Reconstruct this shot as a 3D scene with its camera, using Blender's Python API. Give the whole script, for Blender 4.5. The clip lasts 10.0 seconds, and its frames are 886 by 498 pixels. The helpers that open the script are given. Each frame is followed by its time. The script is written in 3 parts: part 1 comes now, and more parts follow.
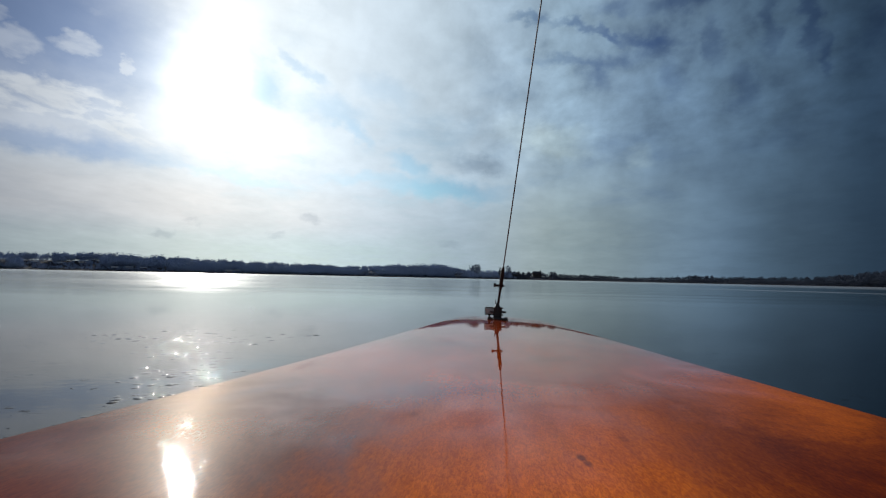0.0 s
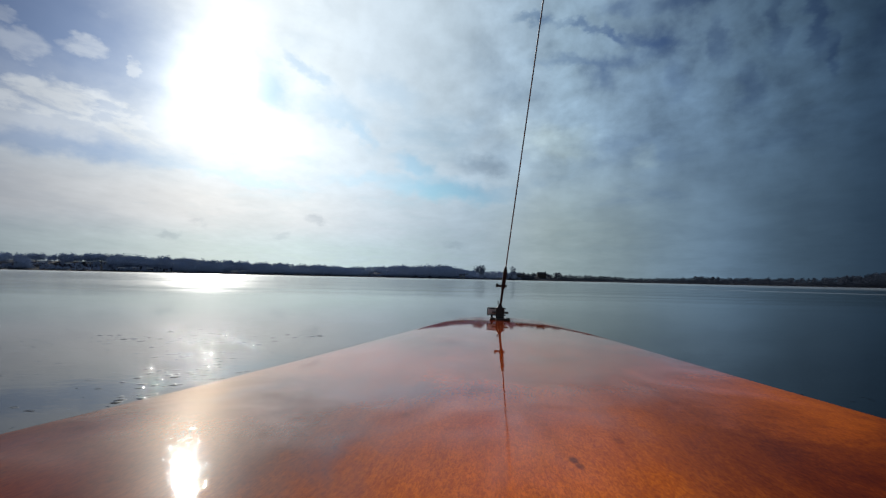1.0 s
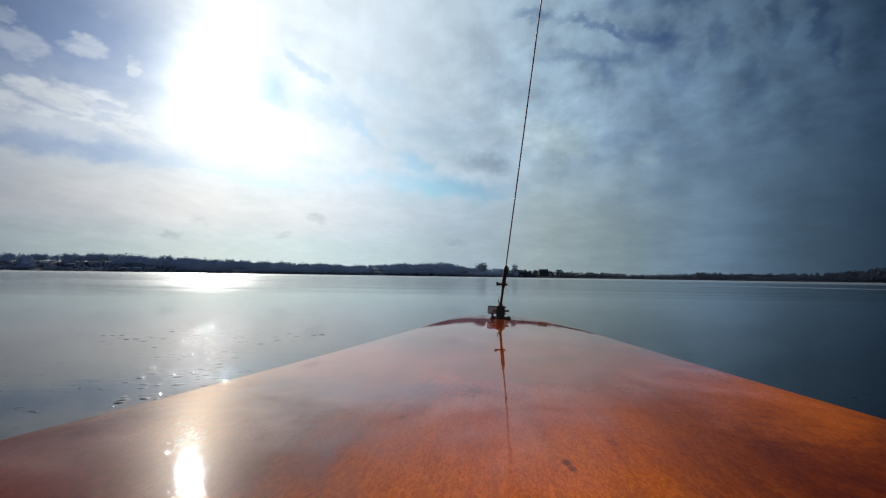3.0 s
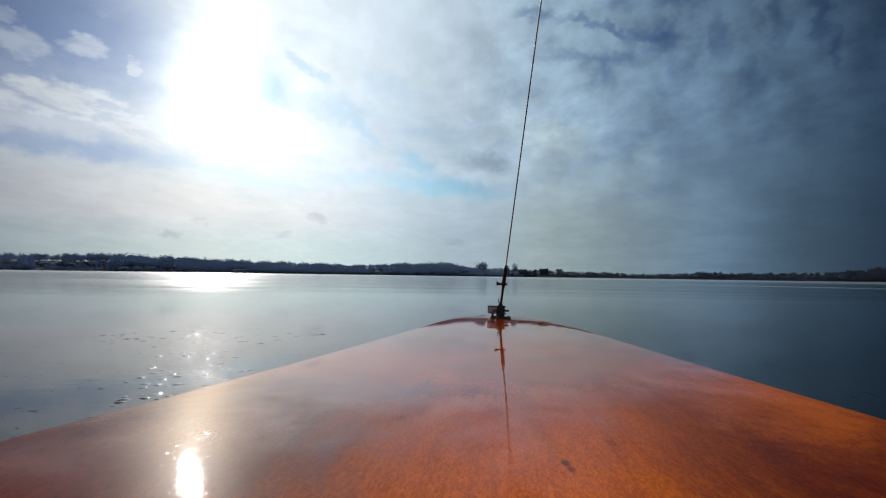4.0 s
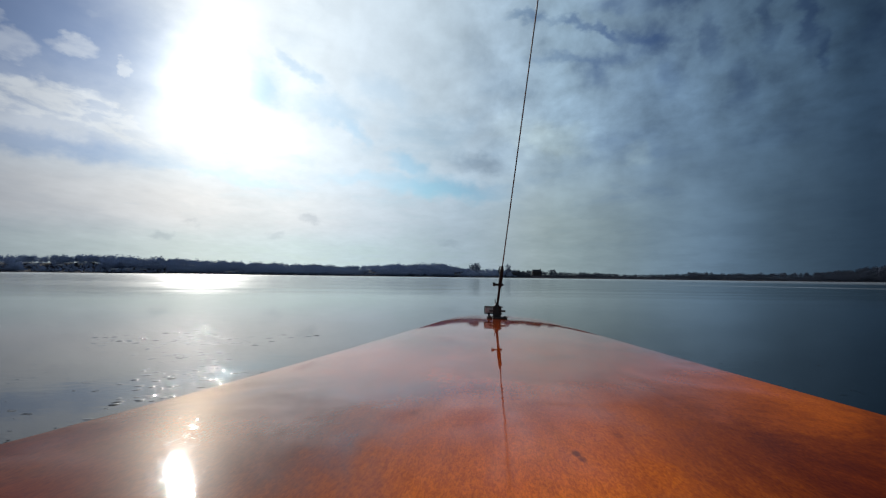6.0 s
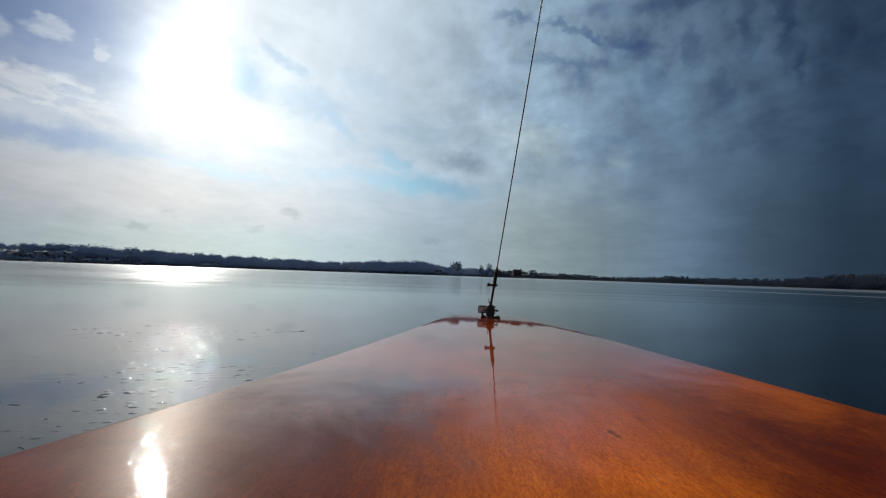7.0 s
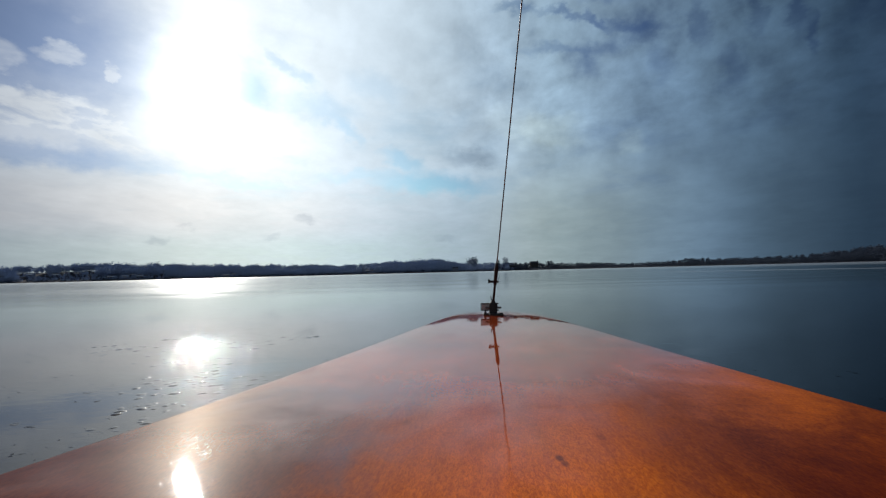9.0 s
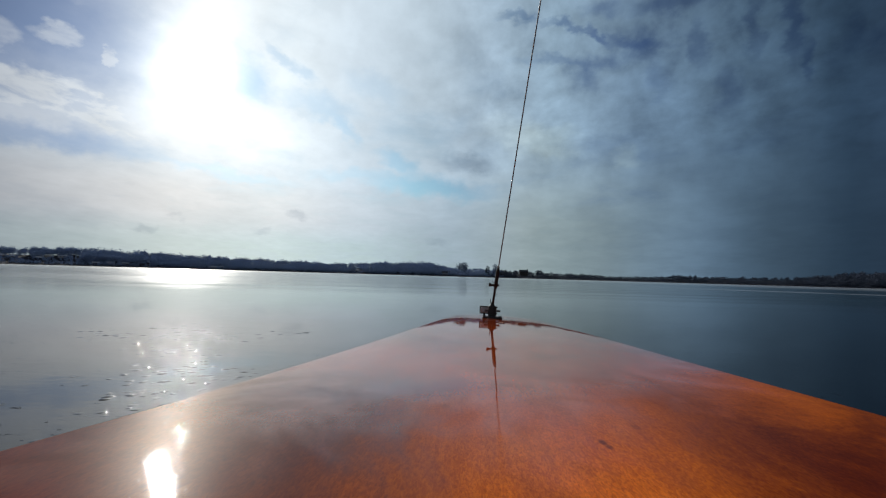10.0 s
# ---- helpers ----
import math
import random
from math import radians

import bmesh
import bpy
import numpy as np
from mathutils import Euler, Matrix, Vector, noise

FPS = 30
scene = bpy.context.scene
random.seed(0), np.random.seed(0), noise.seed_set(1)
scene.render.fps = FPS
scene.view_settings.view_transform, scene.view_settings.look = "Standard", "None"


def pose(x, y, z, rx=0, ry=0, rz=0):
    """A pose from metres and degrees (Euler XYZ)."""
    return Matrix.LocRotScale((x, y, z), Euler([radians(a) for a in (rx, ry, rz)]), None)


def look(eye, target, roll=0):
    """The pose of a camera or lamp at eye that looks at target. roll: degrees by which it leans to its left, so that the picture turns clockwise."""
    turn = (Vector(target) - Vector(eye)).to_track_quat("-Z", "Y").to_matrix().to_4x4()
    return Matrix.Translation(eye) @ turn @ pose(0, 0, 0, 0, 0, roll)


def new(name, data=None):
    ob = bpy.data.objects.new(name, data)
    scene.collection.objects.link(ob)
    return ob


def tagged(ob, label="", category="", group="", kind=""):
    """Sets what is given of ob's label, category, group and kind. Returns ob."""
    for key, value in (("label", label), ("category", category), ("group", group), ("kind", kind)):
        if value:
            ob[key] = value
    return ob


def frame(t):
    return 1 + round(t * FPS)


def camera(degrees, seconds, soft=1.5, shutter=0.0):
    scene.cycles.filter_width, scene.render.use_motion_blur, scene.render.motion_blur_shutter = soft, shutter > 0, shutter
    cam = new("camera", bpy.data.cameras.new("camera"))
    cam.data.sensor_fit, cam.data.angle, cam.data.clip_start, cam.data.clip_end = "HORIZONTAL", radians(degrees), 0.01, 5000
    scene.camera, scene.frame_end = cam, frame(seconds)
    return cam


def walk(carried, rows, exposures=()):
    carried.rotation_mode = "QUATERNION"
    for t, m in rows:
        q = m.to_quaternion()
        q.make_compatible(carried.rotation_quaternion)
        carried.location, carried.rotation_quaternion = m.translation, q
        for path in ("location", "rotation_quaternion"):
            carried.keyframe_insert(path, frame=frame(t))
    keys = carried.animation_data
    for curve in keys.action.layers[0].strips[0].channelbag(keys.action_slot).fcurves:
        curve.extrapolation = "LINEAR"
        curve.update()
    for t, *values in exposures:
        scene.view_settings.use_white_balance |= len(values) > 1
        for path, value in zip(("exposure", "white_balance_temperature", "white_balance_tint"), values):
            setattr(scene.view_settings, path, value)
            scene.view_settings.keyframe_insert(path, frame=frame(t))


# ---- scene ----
LENS = 86.0
cam = camera(LENS, 10.0, soft=1.2, shutter=0.0)
EYE = 0.50          # height of the lens over the ice


def aim(x, y, z, yaw, pitch, roll):
    """Camera pose: yaw to its left, pitch up, roll so that the picture turns clockwise; degrees."""
    return pose(x, y, z, 90 + pitch, 0, yaw) @ pose(0, 0, 0, 0, 0, roll)


PATH = [
    (0.0, -0.0051, -0.0023, 0.4978, -1.162, 3.452, 1.209),
    (0.5, -0.0030, -0.0028, 0.4982, -0.878, 3.370, 1.363),
    (1.0, 0.0020, 0.0027, 0.4964, -0.605, 3.541, 1.230),
    (1.5, 0.0001, 0.0020, 0.4968, -0.823, 3.529, 1.127),
    (2.0, -0.0045, -0.0045, 0.4988, -0.971, 3.317, 1.378),
    (2.5, 0.0051, 0.0011, 0.4993, -0.477, 3.294, 0.893),
    (4.0, 0.0061, 0.0000, 0.5004, -0.405, 3.202, 0.814),
    (4.5, 0.0058, 0.0018, 0.4995, -0.492, 3.298, 0.765),
    (5.0, 0.0068, 0.0040, 0.4978, -0.354, 3.437, 0.928),
    (5.5, 0.0046, 0.0081, 0.4950, -0.722, 3.748, 0.794),
    (5.7, 0.0000, -0.0002, 0.4996, -1.004, 3.329, 0.721),
    (6.8, -0.0282, -0.0229, 0.4991, -2.484, 3.414, 1.631),
    (7.0, -0.0498, -0.0498, 0.5030, -3.423, 3.151, 1.969),
    (7.5, -0.0545, -0.0517, 0.4987, -3.752, 3.582, 1.945),
    (8.0, -0.0043, -0.0022, 0.4992, -1.290, 3.374, 0.834),
    (8.5, 0.0005, -0.0012, 0.5010, -1.107, 3.246, 0.416),
    (9.0, 0.0025, -0.0194, 0.5102, -1.594, 2.761, -1.449),
    (9.3, 0.0007, -0.0845, 0.5286, -1.650, 1.927, -3.348),
    (9.5, -0.0095, -0.0598, 0.5210, -2.315, 2.269, -2.404),
    (10.0, -0.0326, -0.0296, 0.5014, -2.698, 3.234, 1.624),
]
walk(cam, [(r[0], aim(*r[1:])) for r in PATH],
     [(0.0, -0.10), (2.5, -0.07), (5.5, -0.06), (7.0, -0.18), (7.5, -0.18), (8.0, -0.06), (9.0, -0.05), (9.5, -0.16), (10.0, -0.18)])

# ---------------------------------------------------------------- light
SUN_AZ, SUN_EL = -25.7, 19.6        # degrees, azimuth clockwise from +y


def direction(az, el):
    a, e = radians(az), radians(el)
    return Vector((math.sin(a) * math.cos(e), math.cos(a) * math.cos(e), math.sin(e)))


sun_data = bpy.data.lights.new("sun", "SUN")
sun_data.energy, sun_data.angle, sun_data.color = 4.5, radians(0.53), (1.0, 0.95, 0.88)
sun = new("sun", sun_data)
sun.matrix_world = look((0, 0, 0), -direction(SUN_AZ, SUN_EL))


class Nodes:
    """Short way to write node graphs."""

    def __init__(self, tree):
        self.tree = tree

    def add(self, kind, settings=(), **inputs):
        n = self.tree.nodes.new(kind)
        for key, value in dict(settings).items():
            setattr(n, key, value)
        for key, value in inputs.items():
            self.feed(n.inputs[int(key[1:])] if key[1:].isdigit() else n.inputs[key.replace("_", " ")], value)
        return n

    def feed(self, socket, value):
        if hasattr(value, "outputs"):
            value = value.outputs[0]
        if isinstance(value, bpy.types.NodeSocket):
            self.tree.links.new(value, socket)
        else:
            socket.default_value = value

    def math(self, op, a, b=0.0, c=0.0):
        return self.add("ShaderNodeMath", {"operation": op}, i0=a, i1=b, i2=c).outputs[0]

    def mix(self, fac, a, b):
        n = self.add("ShaderNodeMix", {"data_type": "RGBA"})
        self.feed(n.inputs[0], fac), self.feed(n.inputs[6], a), self.feed(n.inputs[7], b)
        return n.outputs[2]

    def blend(self, mode, fac, a, b):
        n = self.add("ShaderNodeMix", {"data_type": "RGBA", "blend_type": mode})
        self.feed(n.inputs[0], fac), self.feed(n.inputs[6], a), self.feed(n.inputs[7], b)
        return n.outputs[2]

    def step(self, x, lo, hi, a=0.0, b=1.0):
        n = self.add("ShaderNodeMapRange", {"interpolation_type": "SMOOTHSTEP"})
        for i, v in enumerate((x, lo, hi, a, b)):
            self.feed(n.inputs[i], v)
        return n.outputs[0]

    def noise(self, vector, scale, detail=5.0, rough=0.55, distort=0.0):
        return self.add("ShaderNodeTexNoise", {}, Vector=vector, Scale=scale, Detail=detail, Roughness=rough, Distortion=distort)

    def vec(self, x, y, z):
        return self.add("ShaderNodeCombineXYZ", {}, i0=x, i1=y, i2=z).outputs[0]

    def stretch(self, vector, sx, sy, sz, turn=0.0):
        n = self.add("ShaderNodeMapping", {}, Vector=vector)
        n.inputs["Scale"].default_value = (sx, sy, sz)
        n.inputs["Rotation"].default_value = (0, 0, radians(turn))
        return n.outputs[0]


def rgb(r, g, b):
    return (r, g, b, 1.0)


# cloud sheet by azimuth: brilliant towards the sun, slate blue away from it, pale again behind
SHEET = ((-180, 0.30, 0.36, 0.42), (-110, 0.28, 0.34, 0.42), (-62, 0.14, 0.17, 0.24), (-44, 0.46, 0.51, 0.58), (-36, 0.68, 0.74, 0.80), (-27, 0.86, 0.92, 0.95),
         (-17, 0.88, 0.98, 1.04), (-9, 0.72, 0.84, 0.94), (0, 0.53, 0.65, 0.75), (8, 0.40, 0.53, 0.655), (15, 0.305, 0.435, 0.558), (25, 0.170, 0.268, 0.388),
         (35, 0.092, 0.160, 0.245), (43, 0.033, 0.066, 0.115), (54, 0.030, 0.052, 0.095), (85, 0.10, 0.14, 0.20), (125, 0.28, 0.34, 0.42), (180, 0.30, 0.36, 0.42))
# strength of the blue between the clouds
OPEN_BLUE = ((-180, 0.8, 0.8, 0.8), (-60, 0.24, 0.27, 0.32), (-44, 0.30, 0.35, 0.42), (-34, 0.50, 0.60, 0.68), (-24, 1.25, 1.35, 1.15), (-8, 1.5, 1.6, 1.25),
             (0, 1.05, 1.22, 0.95), (9, 0.70, 0.78, 0.70), (20, 0.30, 0.40, 0.56), (30, 0.22, 0.25, 0.33), (40, 0.12, 0.15, 0.22), (55, 0.14, 0.15, 0.18), (100, 0.6, 0.6, 0.6), (180, 0.8, 0.8, 0.8))
# azimuth, elevation, half width, half height, strength, slope
RENTS = ((-20.6, 20.4, 2.0, 2.1, 0.80, 0.0), (-14.6, 22.2, 1.5, 0.7, 0.45, -0.4), (-17.3, 23.4, 1.2, 0.6, 0.50, -0.5), (-9.8, 16.8, 1.5, 0.7, 0.50, -0.6),
         (-12.5, 19.0, 3.6, 1.1, 0.42, -0.1), (-6.0, 21.5, 3.0, 1.2, 0.25, -0.2), (1.0, 10.5, 6.0, 1.0, 0.82, -0.07), (-2.7, 13.1, 2.2, 0.8, 0.60, -0.3),
         (-9.0, 11.6, 4.0, 0.6, 0.30, 0.1), (-40.0, 11.7, 9.0, 0.95, 0.62, 0.0), (-23.0, 10.6, 6.0, 0.45, 0.40, -0.08), (-42.0, 22.5, 12.0, 6.2, 0.97, 0.0),
         (11.5, 29.2, 2.0, 0.40, 0.55, -0.10), (16.6, 28.2, 1.8, 0.36, 0.60, -0.30), (20.0, 26.6, 1.5, 0.40, 0.60, -0.50), (21.0, 29.2, 1.6, 0.8, 0.45, 0.0), (29.5, 28.8, 4.0, 0.9, 0.60, 0.0),
         (39.4, 24.8, 0.7, 3.0, 0.62, 0.0), (40.6, 21.2, 0.5, 1.5, 0.55, 0.0), (36.2, 24.8, 0.6, 2.4, 0.42, 0.0), (31.0, 24.4, 0.8, 1.8, 0.50, 0.0),
         (24.5, 25.6, 3.0, 0.5, 0.55, -0.2), (16.0, 24.6, 4.0, 0.5, 0.40, -0.1), (27.0, 21.6, 1.2, 1.4, 0.35, 0.0), (34.0, 20.0, 1.0, 1.6, 0.35, 0.0))
PUFFS = ((-40.2, 15.5, 6.5, 2.0, 1.0, 0.10), (-35.0, 15.0, 5.0, 1.7, 1.0, -0.25), (-29.0, 13.6, 4.5, 1.2, 1.0, -0.15), (-37.3, 20.7, 1.7, 0.95, 0.58, 0.0),
         (-33.5, 19.9, 0.9, 0.8, 0.70, 0.0), (-41.8, 19.6, 2.0, 1.2, 0.50, -0.1), (-44.0, 21.6, 1.6, 0.6, 0.35, 0.0), (-34.5, 24.8, 2.4, 0.7, 0.22, 0.2),
         (-16.8, 18.1, 0.75, 1.25, 0.95, -0.7), (-18.0, 22.6, 0.7, 2.0, 0.60, -0.8))
TUFTS = ((5.2, 13.5, 2.4, 0.95, 0.50), (8.0, 13.0, 1.6, 0.7, 0.25), (-29.2, 4.1, 0.8, 0.35, 0.30), (-26.9, 5.4, 0.8, 0.3, 0.20), (-14.4, 6.6, 0.9, 0.35, 0.30), (-18.5, 4.6, 0.8, 0.3, 0.22), (2.0, 4.2, 1.4, 0.4, 0.18))


def make_sky():
    world = bpy.data.worlds.new("winter_sky")
    scene.world = world
    world.use_nodes = True
    tree = world.node_tree
    tree.nodes.clear()
    n = Nodes(tree)
    way = n.add("ShaderNodeTexCoord").outputs["Generated"]
    xyz = n.add("ShaderNodeSeparateXYZ", {}, i0=way)
    x, y, z = xyz.outputs
    # azimuth and elevation in degrees
    az = n.math("MULTIPLY", n.math("ARCTAN2", x, y), 57.296)
    el = n.math("MULTIPLY", n.math("ARCSINE", z), 57.296)
    flat = n.vec(az, el, 0.0)
    # warped copies for ragged edges
    w2 = n.noise(n.stretch(flat, 0.42, 0.60, 1), 1.0, 5, 0.56)
    vx = n.add("ShaderNodeSeparateColor", {}, i0=w2.outputs[1])
    azf = n.math("ADD", az, n.math("MULTIPLY_ADD", vx.outputs[0], 3.6, -1.8))
    elf = n.math("ADD", el, n.math("MULTIPLY_ADD", vx.outputs[1], 3.0, -1.5))

    def patch(a, e, ra, re, soft=0.9, slope=0.0):
        """A ragged oval in the sky round azimuth a, elevation e; 1 inside."""
        da = n.math("SUBTRACT", azf, a)
        de = n.math("SUBTRACT", n.math("SUBTRACT", elf, e), n.math("MULTIPLY", da, slope))
        da, de = n.math("DIVIDE", da, ra), n.math("DIVIDE", de, re)
        d = n.math("SQRT", n.math("ADD", n.math("MULTIPLY", da, da), n.math("MULTIPLY", de, de)))
        return n.step(d, 1 - soft * 0.6, 1 + soft * 0.7, 1.0, 0.0)

    def scale(colour, k):
        return n.add("ShaderNodeVectorMath", {"operation": "SCALE"}, i0=colour, Scale=k).outputs[0]

    def by_azimuth(stops):
        ramp = n.add("ShaderNodeValToRGB", {}, Fac=n.math("MULTIPLY_ADD", az, 1 / 360, 0.5))
        r = ramp.color_ramp
        for k, (a, *c) in enumerate(stops):
            p = a / 360 + 0.5
            e = r.elements[0] if k == 0 else r.elements[-1] if k == len(stops) - 1 else r.elements.new(p)
            e.position, e.color = p, rgb(*c) if len(c) == 3 else rgb(c[0], c[0], c[0])
        return ramp.outputs[0]

    # angle to the sun
    s = direction(SUN_AZ, SUN_EL)
    dot = n.add("ShaderNodeVectorMath", {"operation": "DOT_PRODUCT"}, i0=way, i1=s).outputs["Value"]
    ang = n.math("MULTIPLY", n.math("ARCCOSINE", n.math("MINIMUM", dot, 1.0)), 57.296)

    blue = n.add("ShaderNodeTexSky", {"sky_type": "NISHITA", "sun_disc": False, "sun_elevation": radians(SUN_EL),
                                      "sun_rotation": radians(SUN_AZ), "air_density": 1.0, "dust_density": 0.15, "ozone_density": 2.0})
    clear = n.blend("MULTIPLY", 1.0, scale(blue.outputs[0], 0.066), rgb(0.84, 1.04, 1.34))
    clear = n.blend("MULTIPLY", 1.0, clear, by_azimuth(OPEN_BLUE))

    # texture of the sheet: billows, cells that shrink towards the horizon, thin veils
    zz = n.math("ADD", n.math("MAXIMUM", z, 0.0), 0.16)
    layer = n.vec(n.math("DIVIDE", x, zz), n.math("DIVIDE", y, zz), 0.0)
    n_mid = n.noise(n.stretch(layer, 2.2, 2.0, 1, -35), 1.0, 8, 0.56, 0.2).outputs[0]
    n_cell = n.noise(n.stretch(layer, 9.0, 7.0, 1, 25), 1.0, 6, 0.60, 0.3).outputs[0]
    n_bil = n.noise(n.stretch(flat, 0.22, 0.21, 1, 12), 1.0, 5, 0.52, 0.10).outputs[0]
    n_veil = n.noise(n.stretch(flat, 0.07, 0.24, 1, -6), 1.0, 6, 0.58, 0.25).outputs[0]
    rightward = n.step(az, -6.0, 16.0)
    upward = n.step(el, 5.0, 17.0)
    bulk = n.math("MULTIPLY_ADD", n_mid, 0.30, n.math("MULTIPLY_ADD", n_cell, 0.16, n.math("MULTIPLY_ADD", n_veil, 0.14, 0.70)))
    billow = n.math("MULTIPLY", n.math("SUBTRACT", n_bil, 0.5), n.math("MULTIPLY", n.math("MULTIPLY_ADD", rightward, 0.80, 0.30), n.math("MULTIPLY_ADD", upward, 0.8, 0.2)))
    bulk = n.math("MULTIPLY", bulk, n.math("ADD", 1.0, billow))
    flock = n.math("MULTIPLY", n.math("SUBTRACT", n_cell, 0.5), n.math("MULTIPLY", rightward, n.step(el, 10.0, 20.0, 0.0, 0.5)))
    bulk = n.math("MULTIPLY", bulk, n.math("ADD", 1.0, flock))
    # towards the horizon: duller under the sun, paler on the dark side
    bulk = n.math("MULTIPLY", bulk, n.mix(n.step(az, -12.0, 14.0), n.step(el, 1.0, 13.0, 0.80, 1.0), n.step(el, 17.0, 3.0, 1.0, 1.12)))
    bulk = n.math("MULTIPLY", bulk, n.mix(n.step(az, 28.0, 38.0), rgb(1, 1, 1), n.step(el, 17.0, 3.0, 1.0, 0.66)))
    bulk = n.math("MULTIPLY", bulk, n.mix(n.step(az, 8.0, 26.0), rgb(1, 1, 1), n.step(el, 20.0, 30.0, 1.0, 0.85)))
    cloud = scale(by_azimuth(SHEET), bulk)
    haze = n.math("MULTIPLY", n.step(az, 2.0, -18.0), n.math("MULTIPLY", n.step(el, 11.0, 8.0), n.step(el, 3.5, 6.5)))
    cloud = n.blend("MULTIPLY", n.math("MULTIPLY", n.step(az, -24.0, -40.0), n.step(el, 12.5, 9.5)), cloud, rgb(0.82, 0.84, 0.85))
    cloud = n.blend("MULTIPLY", haze, cloud, rgb(1.08, 1.02, 0.98))
    cloud = n.blend("MULTIPLY", n.math("MULTIPLY", n.step(az, 10.0, -10.0), n.step(el, 6.0, 2.5)), cloud, rgb(0.94, 1.0, 0.95))
    cloud = n.blend("MULTIPLY", n.math("MULTIPLY", n.math("MULTIPLY", n.step(az, 2.0, 14.0), n.step(az, 34.0, 20.0, 0.25, 1.0)), n.step(el, 17.0, 6.0)), cloud, rgb(1.07, 0.97, 0.82))
    cloud = n.blend("MULTIPLY", n.math("MULTIPLY", n.math("MULTIPLY", n.step(az, -8.0, 4.0), n.step(az, 32.0, 20.0)), n.step(el, 11.0, 4.0)), cloud, rgb(0.80, 0.80, 0.79))
    for a, e, ra, re, k in ((14.3, 15.8, 3.2, 1.6, 0.26), (23.9, 13.9, 1.1, 1.2, 0.22), (10.5, 17.5, 3.0, 1.4, 0.12)):
        cloud = n.blend("MULTIPLY", patch(a, e, ra, re, 1.2), cloud, rgb(1 + 1.3 * k, 1 + k, 1 + 0.5 * k))

    # cover: a thin sheet, torn in places
    torn = n.math("MULTIPLY_ADD", n_bil, 0.6, n.math("MULTIPLY", n_mid, 0.5))
    cover = n.mix(n.math("MULTIPLY", n.step(az, 4.0, 20.0), n.step(el, 14.0, 26.0)), n.step(n_mid, 0.22, 0.52, 0.70, 1.0), n.step(torn, 0.38, 0.56, 0.45, 1.0))
    cover = n.math("MAXIMUM", cover, n.step(el, 8.0, 13.0, 0.96, 0.0))
    for a, e, ra, re, k, sl in RENTS:
        cover = n.math("MULTIPLY", cover, n.math("SUBTRACT", 1.0, n.math("MULTIPLY", patch(a, e, ra, re, 1.3, sl), k)))
    for a, e, ra, re, k, sl in PUFFS:
        cover = n.math("MAXIMUM", cover, n.math("MULTIPLY", n.math("MULTIPLY", patch(a, e, ra, re, 0.55, sl), n.step(n_cell, 0.30, 0.58, 0.50, 1.0)), k))
    sky = n.mix(cover, n.blend("ADD", 1.0, clear, scale(cloud, 0.10)), cloud)
    # grey tufts
    for a, e, ra, re, k in TUFTS:
        sky = n.blend("MULTIPLY", n.math("MULTIPLY", patch(a, e, ra, re, 1.1), k), sky, rgb(0.40, 0.45, 0.52))
    # veiled sun: aureole and the brilliant cloud below it
    e1 = n.math("MULTIPLY", n.math("EXPONENT", n.math("MULTIPLY", n.math("MULTIPLY", ang, ang), -1 / 13.0)), 1.0)
    e2 = n.math("MULTIPLY", n.math("EXPONENT", n.math("MULTIPLY", ang, -1 / 7.0)), 0.36)
    halo = n.math("MULTIPLY", n.math("ADD", e1, e2), n.math("MULTIPLY_ADD", n_mid, 1.2, 0.4))
    halo = n.math("ADD", halo, n.math("MULTIPLY", patch(-21.5, 15.2, 7.0, 2.6, 1.4, -0.14), n.math("MULTIPLY", n_mid, 0.40)))
    halo = n.math("ADD", halo, n.math("MULTIPLY", patch(-25.4, 24.4, 3.4, 3.6, 1.4), 0.22))
    sky = n.blend("ADD", 1.0, sky, scale(rgb(1.0, 0.99, 0.97)[:3], halo))
    # unseen sky overhead, darkened and warmed to keep blue out of the deck's reflection
    sky = n.blend("MULTIPLY", n.math("MULTIPLY", n.step(el, 30.0, 40.0), n.step(el, 75.0, 50.0, 0.3, 1.0)), sky, rgb(0.44, 0.41, 0.40))
    back = n.add("ShaderNodeBackground", {}, Color=sky, Strength=1.0)
    out = n.add("ShaderNodeOutputWorld")
    tree.links.new(back.outputs[0], out.inputs[0])


make_sky()


# ---------------------------------------------------------------- materials
def material(name):
    m = bpy.data.materials.new(name)
    m.use_nodes = True
    m.node_tree.nodes.clear()
    n = Nodes(m.node_tree)
    p = n.add("ShaderNodeBsdfPrincipled")
    out = n.add("ShaderNodeOutputMaterial", {}, i0=p)
    return m, n, p


def plain(name, colour, rough=0.6, metal=0.0, vary=0.25, scale=30.0, bump=0.0):
    """A surface with speckle and slow variation."""
    m, n, p = material(name)
    at = n.add("ShaderNodeTexCoord").outputs["Object"]
    a = n.noise(at, scale, 5, 0.6).outputs[0]
    b = n.noise(at, scale * 0.13, 3, 0.5).outputs[0]
    v = n.math("MULTIPLY_ADD", n.math("ADD", a, b), vary, 1.0 - vary)
    p.inputs["Roughness"].default_value, p.inputs["Metallic"].default_value = rough, metal
    if rough >= 0.85:
        p.inputs["Specular IOR Level"].default_value = 0.06
    n.feed(p.inputs["Base Color"], n.add("ShaderNodeVectorMath", {"operation": "SCALE"}, i0=colour, Scale=v).outputs[0])
    if bump:
        n.feed(p.inputs["Normal"], n.add("ShaderNodeBump", {}, Strength=bump, Distance=0.002, Height=a))
    return m


